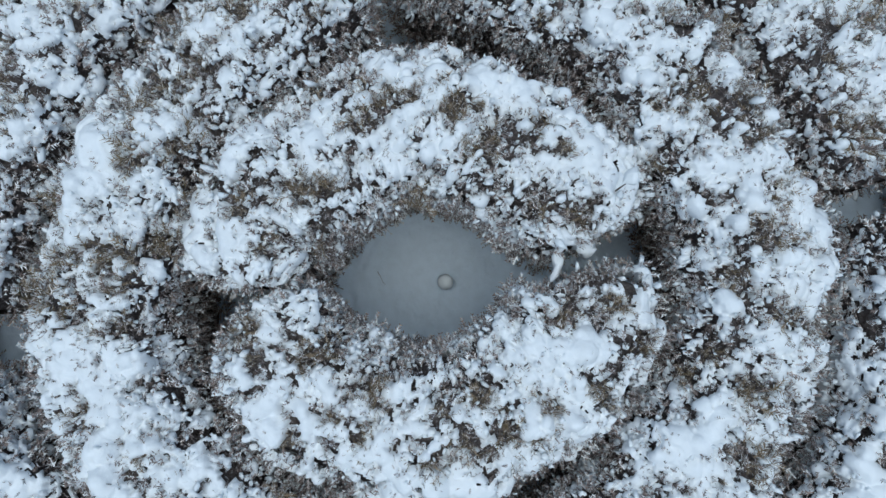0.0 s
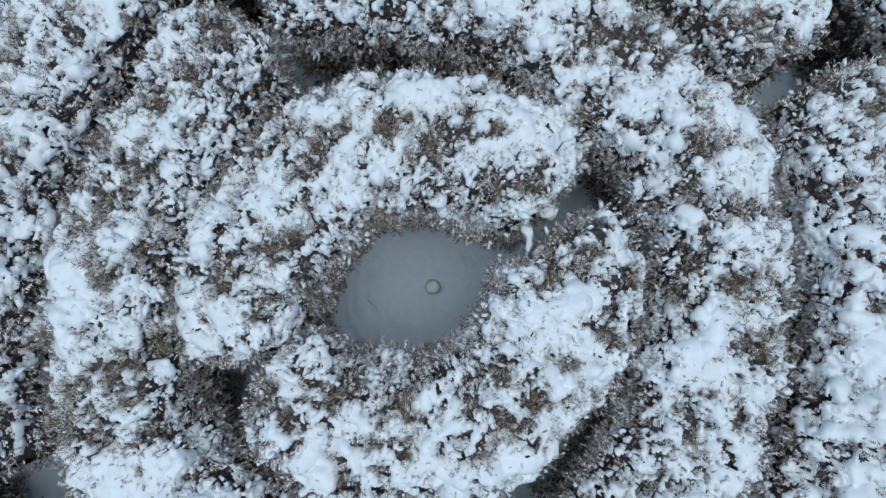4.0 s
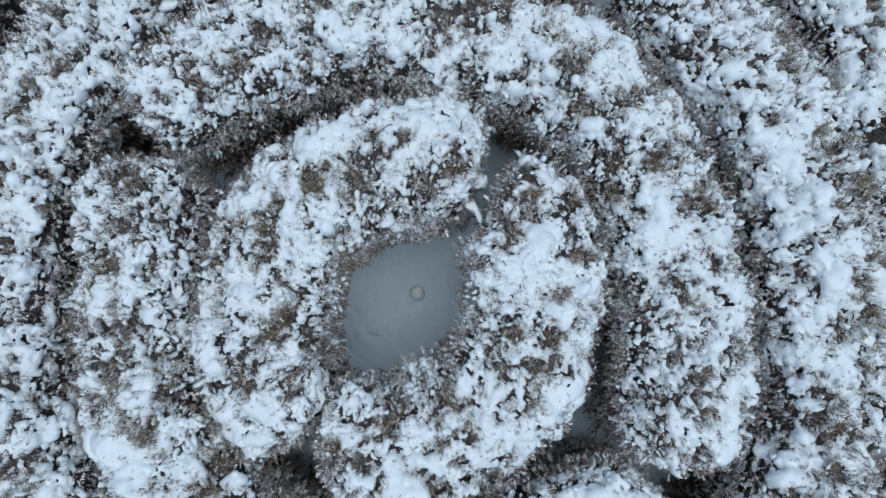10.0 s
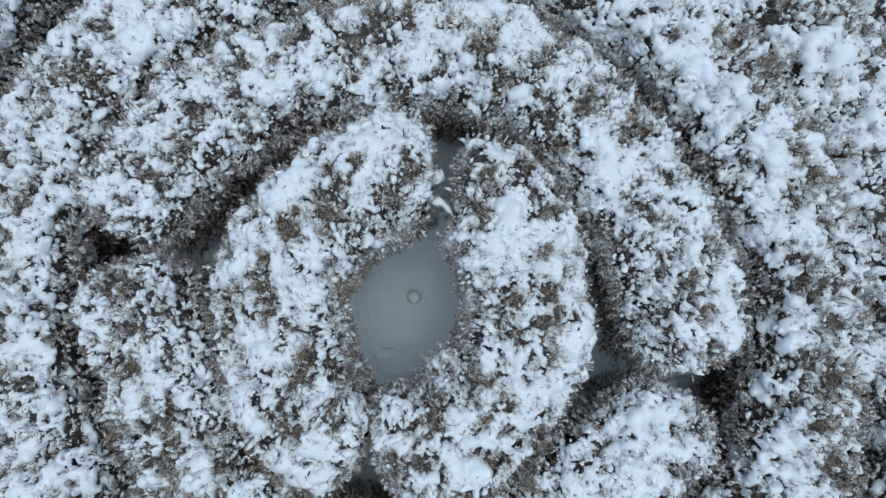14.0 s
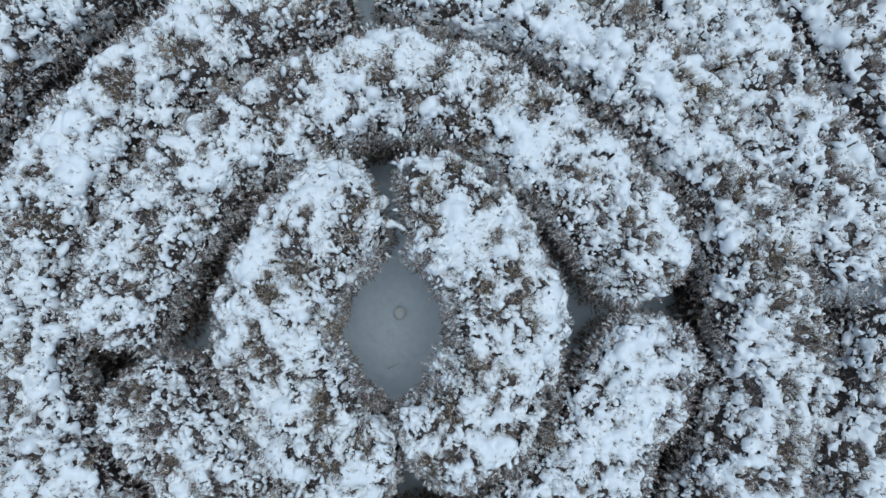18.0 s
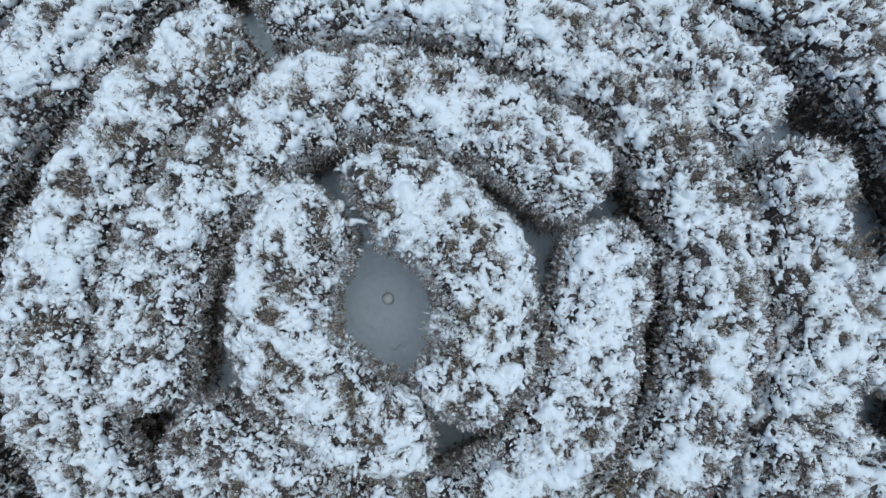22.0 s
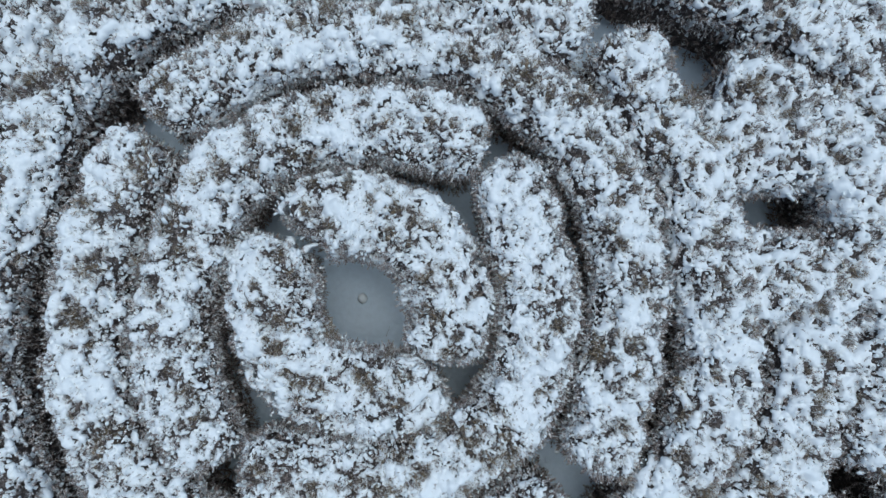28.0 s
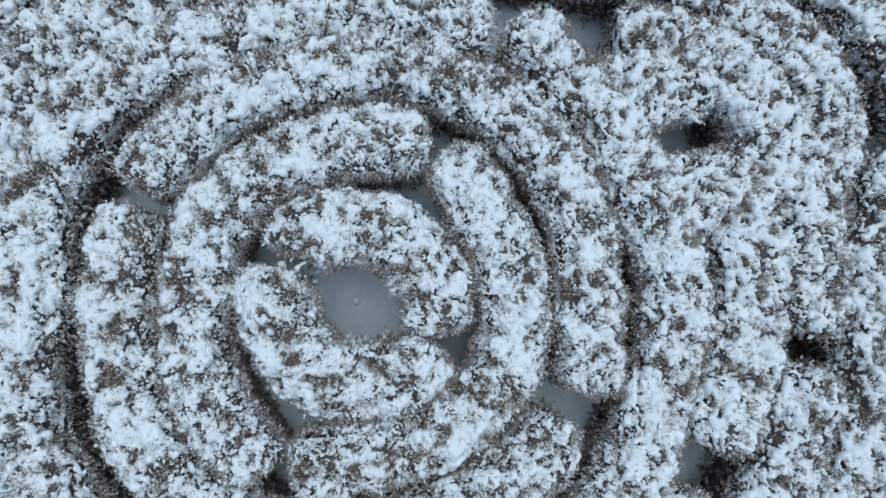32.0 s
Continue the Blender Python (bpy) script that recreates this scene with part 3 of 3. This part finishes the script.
build_hedge("hedge", [(4.69, 4.38), (5.45, 2.79), (5.93, 1.58), (6.28, 0.33), (6.24, -0.55), (5.84, -1.49), (5.22, -2.82), (4.30, -4.15), (3.27, -5.16), (2.5, -5.95), (1.75, -6.55), (0.85, -7.12), (0.1, -7.55), (-0.75, -7.92), (-1.48, -8.13), (-2.18, -7.90), (-2.87, -8.10), (-3.67, -8.00), (-4.28, -7.50), (-4.67, -6.70), (-5.00, -5.99), (-5.51, -5.33), (-6.02, -4.85), (-6.32, -4.5)], R_LABEL, 12, 1.6, 1.03)
build_hedge("hedge", [(-6.68, -3.95), (-6.85, -3.30), (-7.02, -2.66), (-7.28, -1.99), (-7.45, -1.2), (-7.52, -0.4)], R_LABEL, 18, 1.6, 1.03)
build_hedge("hedge", [(-5.79, -7.71), (-6.29, -6.21), (-6.79, -5.37), (-7.40, -4.53), (-7.86, -3.65), (-8.23, -2.68), (-8.48, -1.71), (-8.65, -0.7)], R_LABEL, 14, 1.6, 1.03)
build_hedge("hedge", [(-6.20, -1.08), (-6.33, -0.5), (-6.40, 0.3)], R_LABEL, 17, 1.6, 1.05)
build_hedge("hedge", [(7.02, 2.82), (7.48, 1.19), (7.57, -0.45), (7.17, -2.00), (6.40, -3.55), (5.36, -4.89), (4.22, -6.01), (3.05, -7.02), (1.85, -7.85), (0.75, -8.45), (-0.5, -9.05), (-1.77, -9.44), (-3.16, -9.64), (-4.53, -9.34), (-5.60, -8.71)], R_LABEL, 15, 1.8, 1.03)
build_hedge("hedge", [(-2.17, -10.69), (-3.55, -10.79), (-5.12, -10.32), (-6.46, -9.18), (-7.12, -7.77), (-7.69, -6.38), (-8.43, -5.00), (-9.07, -3.45)], R_LABEL, 16, 1.9)


# ---- small things ----
def lathe(profile, seg=28):
    v, f = [], []
    for r, z in profile:
        for k in range(seg):
            a = 2 * math.pi * k / seg
            v.append((r * math.cos(a), r * math.sin(a), z))
    for i in range(len(profile) - 1):
        for k in range(seg):
            f.append((i * seg + k, i * seg + (k + 1) % seg, (i + 1) * seg + (k + 1) % seg, (i + 1) * seg + k))
    return np.array(v), np.array(f)


bollard = tagged(new("bollard"), "small round snow-capped stone marker on the snowy clearing", "bollard")
v, f = lathe([(0.0, -0.06), (0.055, -0.06), (0.058, 0.0), (0.055, 0.05), (0.05, 0.075), (0.0, 0.075)])
part("post", mesh_of("post", v, f), STONE, bollard, "grey weathered stone")
v, f = lathe([(0.0, 0.05), (0.045, 0.05), (0.07, 0.07), (0.082, 0.1), (0.084, 0.13), (0.076, 0.16), (0.06, 0.18), (0.036, 0.193), (0.012, 0.197), (0.0, 0.197)])
v = v + 0.004 * perlin(v + 2, 0.06)[:, None] * np.array([1, 1, 0.6])
part("snow_cap", mesh_of("snow_cap", v, f), PACKED, bollard, "rounded cap of white snow")


def twig(name, points, radius, label):
    cu = bpy.data.curves.new(name, "CURVE")
    cu.dimensions, cu.bevel_depth, cu.bevel_resolution = "3D", radius, 2
    sp = cu.splines.new("POLY")
    sp.points.add(len(points) - 1)
    for k, (q, co) in enumerate(zip(sp.points, points)):
        q.co = (*co, 1)
        q.radius = 1 - 0.7 * k / (len(points) - 1)
    ob = new(name + "_curve", cu)
    me = bpy.data.meshes.new_from_object(ob.evaluated_get(bpy.context.evaluated_depsgraph_get()))
    bpy.data.objects.remove(ob)
    ob = new(name, me)
    me.materials.clear()
    me.materials.append(BARK)
    return tagged(ob, label, "twig")


def snowy_branch(name, points, radius, parent, label, seed):
    """A drooping branch buried in snow: one lumpy body along a bent line."""
    line, at = spline([p[:2] for p in points], 0.02)
    rise = np.interp(at, np.linspace(0, at[-1], len(points)), [p[2] for p in points])
    rows, seg, v = len(line), 14, []
    t = np.gradient(line, axis=0)
    t /= np.linalg.norm(t, axis=1)[:, None]
    for k in range(rows):
        e = k / (rows - 1)
        r = radius * (0.04 + math.sqrt(max(1 - (2 * e - 1) ** 4, 0)))
        for j in range(seg):
            a = 2 * math.pi * j / seg
            v.append((line[k, 0] - t[k, 1] * r * math.cos(a), line[k, 1] + t[k, 0] * r * math.cos(a), rise[k] + 0.8 * r * math.sin(a)))
    v = np.array(v)
    v += 0.6 * min(radius, 0.05) * perlin(v + seed, 0.07)[:, None] + 0.25 * radius * perlin(v + seed, 0.03)[:, None]
    i = np.arange(rows * seg).reshape(rows, seg)
    f = np.stack([i[:-1], np.roll(i[:-1], -1, 1), np.roll(i[1:], -1, 1), i[1:]], -1).reshape(-1, 4)
    return part(name, mesh_of(name, v, f), SNOW, parent, label)


snowy_branch("snowy_branch", [(1.0, 0.58, 2.02), (0.93, 0.44, 2.0), (0.95, 0.31, 1.95), (0.90, 0.20, 1.9), (0.92, 0.09, 1.88), (0.88, -0.02, 1.9)], 0.034, inner_hedge, "snow-buried branch hanging across the gap", 3)
snowy_branch("snowy_branch", [(1.02, 0.42, 1.9), (1.12, 0.30, 1.88), (1.20, 0.22, 1.82)], 0.085, inner_hedge, "thick lump of snow on a branch end", 8)
snowy_branch("snow_clump", [(1.29, 0.72, 2.37), (1.34, 0.75, 2.39), (1.39, 0.77, 2.38)], 0.06, inner_hedge, "single round clump of snow on a shoot", 5)
snowy_branch("bearing_shoot", [(1.27, 0.70, 1.70), (1.32, 0.73, 2.05), (1.34, 0.74, 2.37)], 0.006, inner_hedge, "thin bare shoot", 6).data.materials[0] = BARK

twig("fallen_twig", [(-0.745, 0.05, 0.035), (-0.71, 0.0, 0.04), (-0.68, -0.05, 0.036), (-0.645, -0.09, 0.03)], 0.0028, "thin brown twig lying on the snow of the clearing")
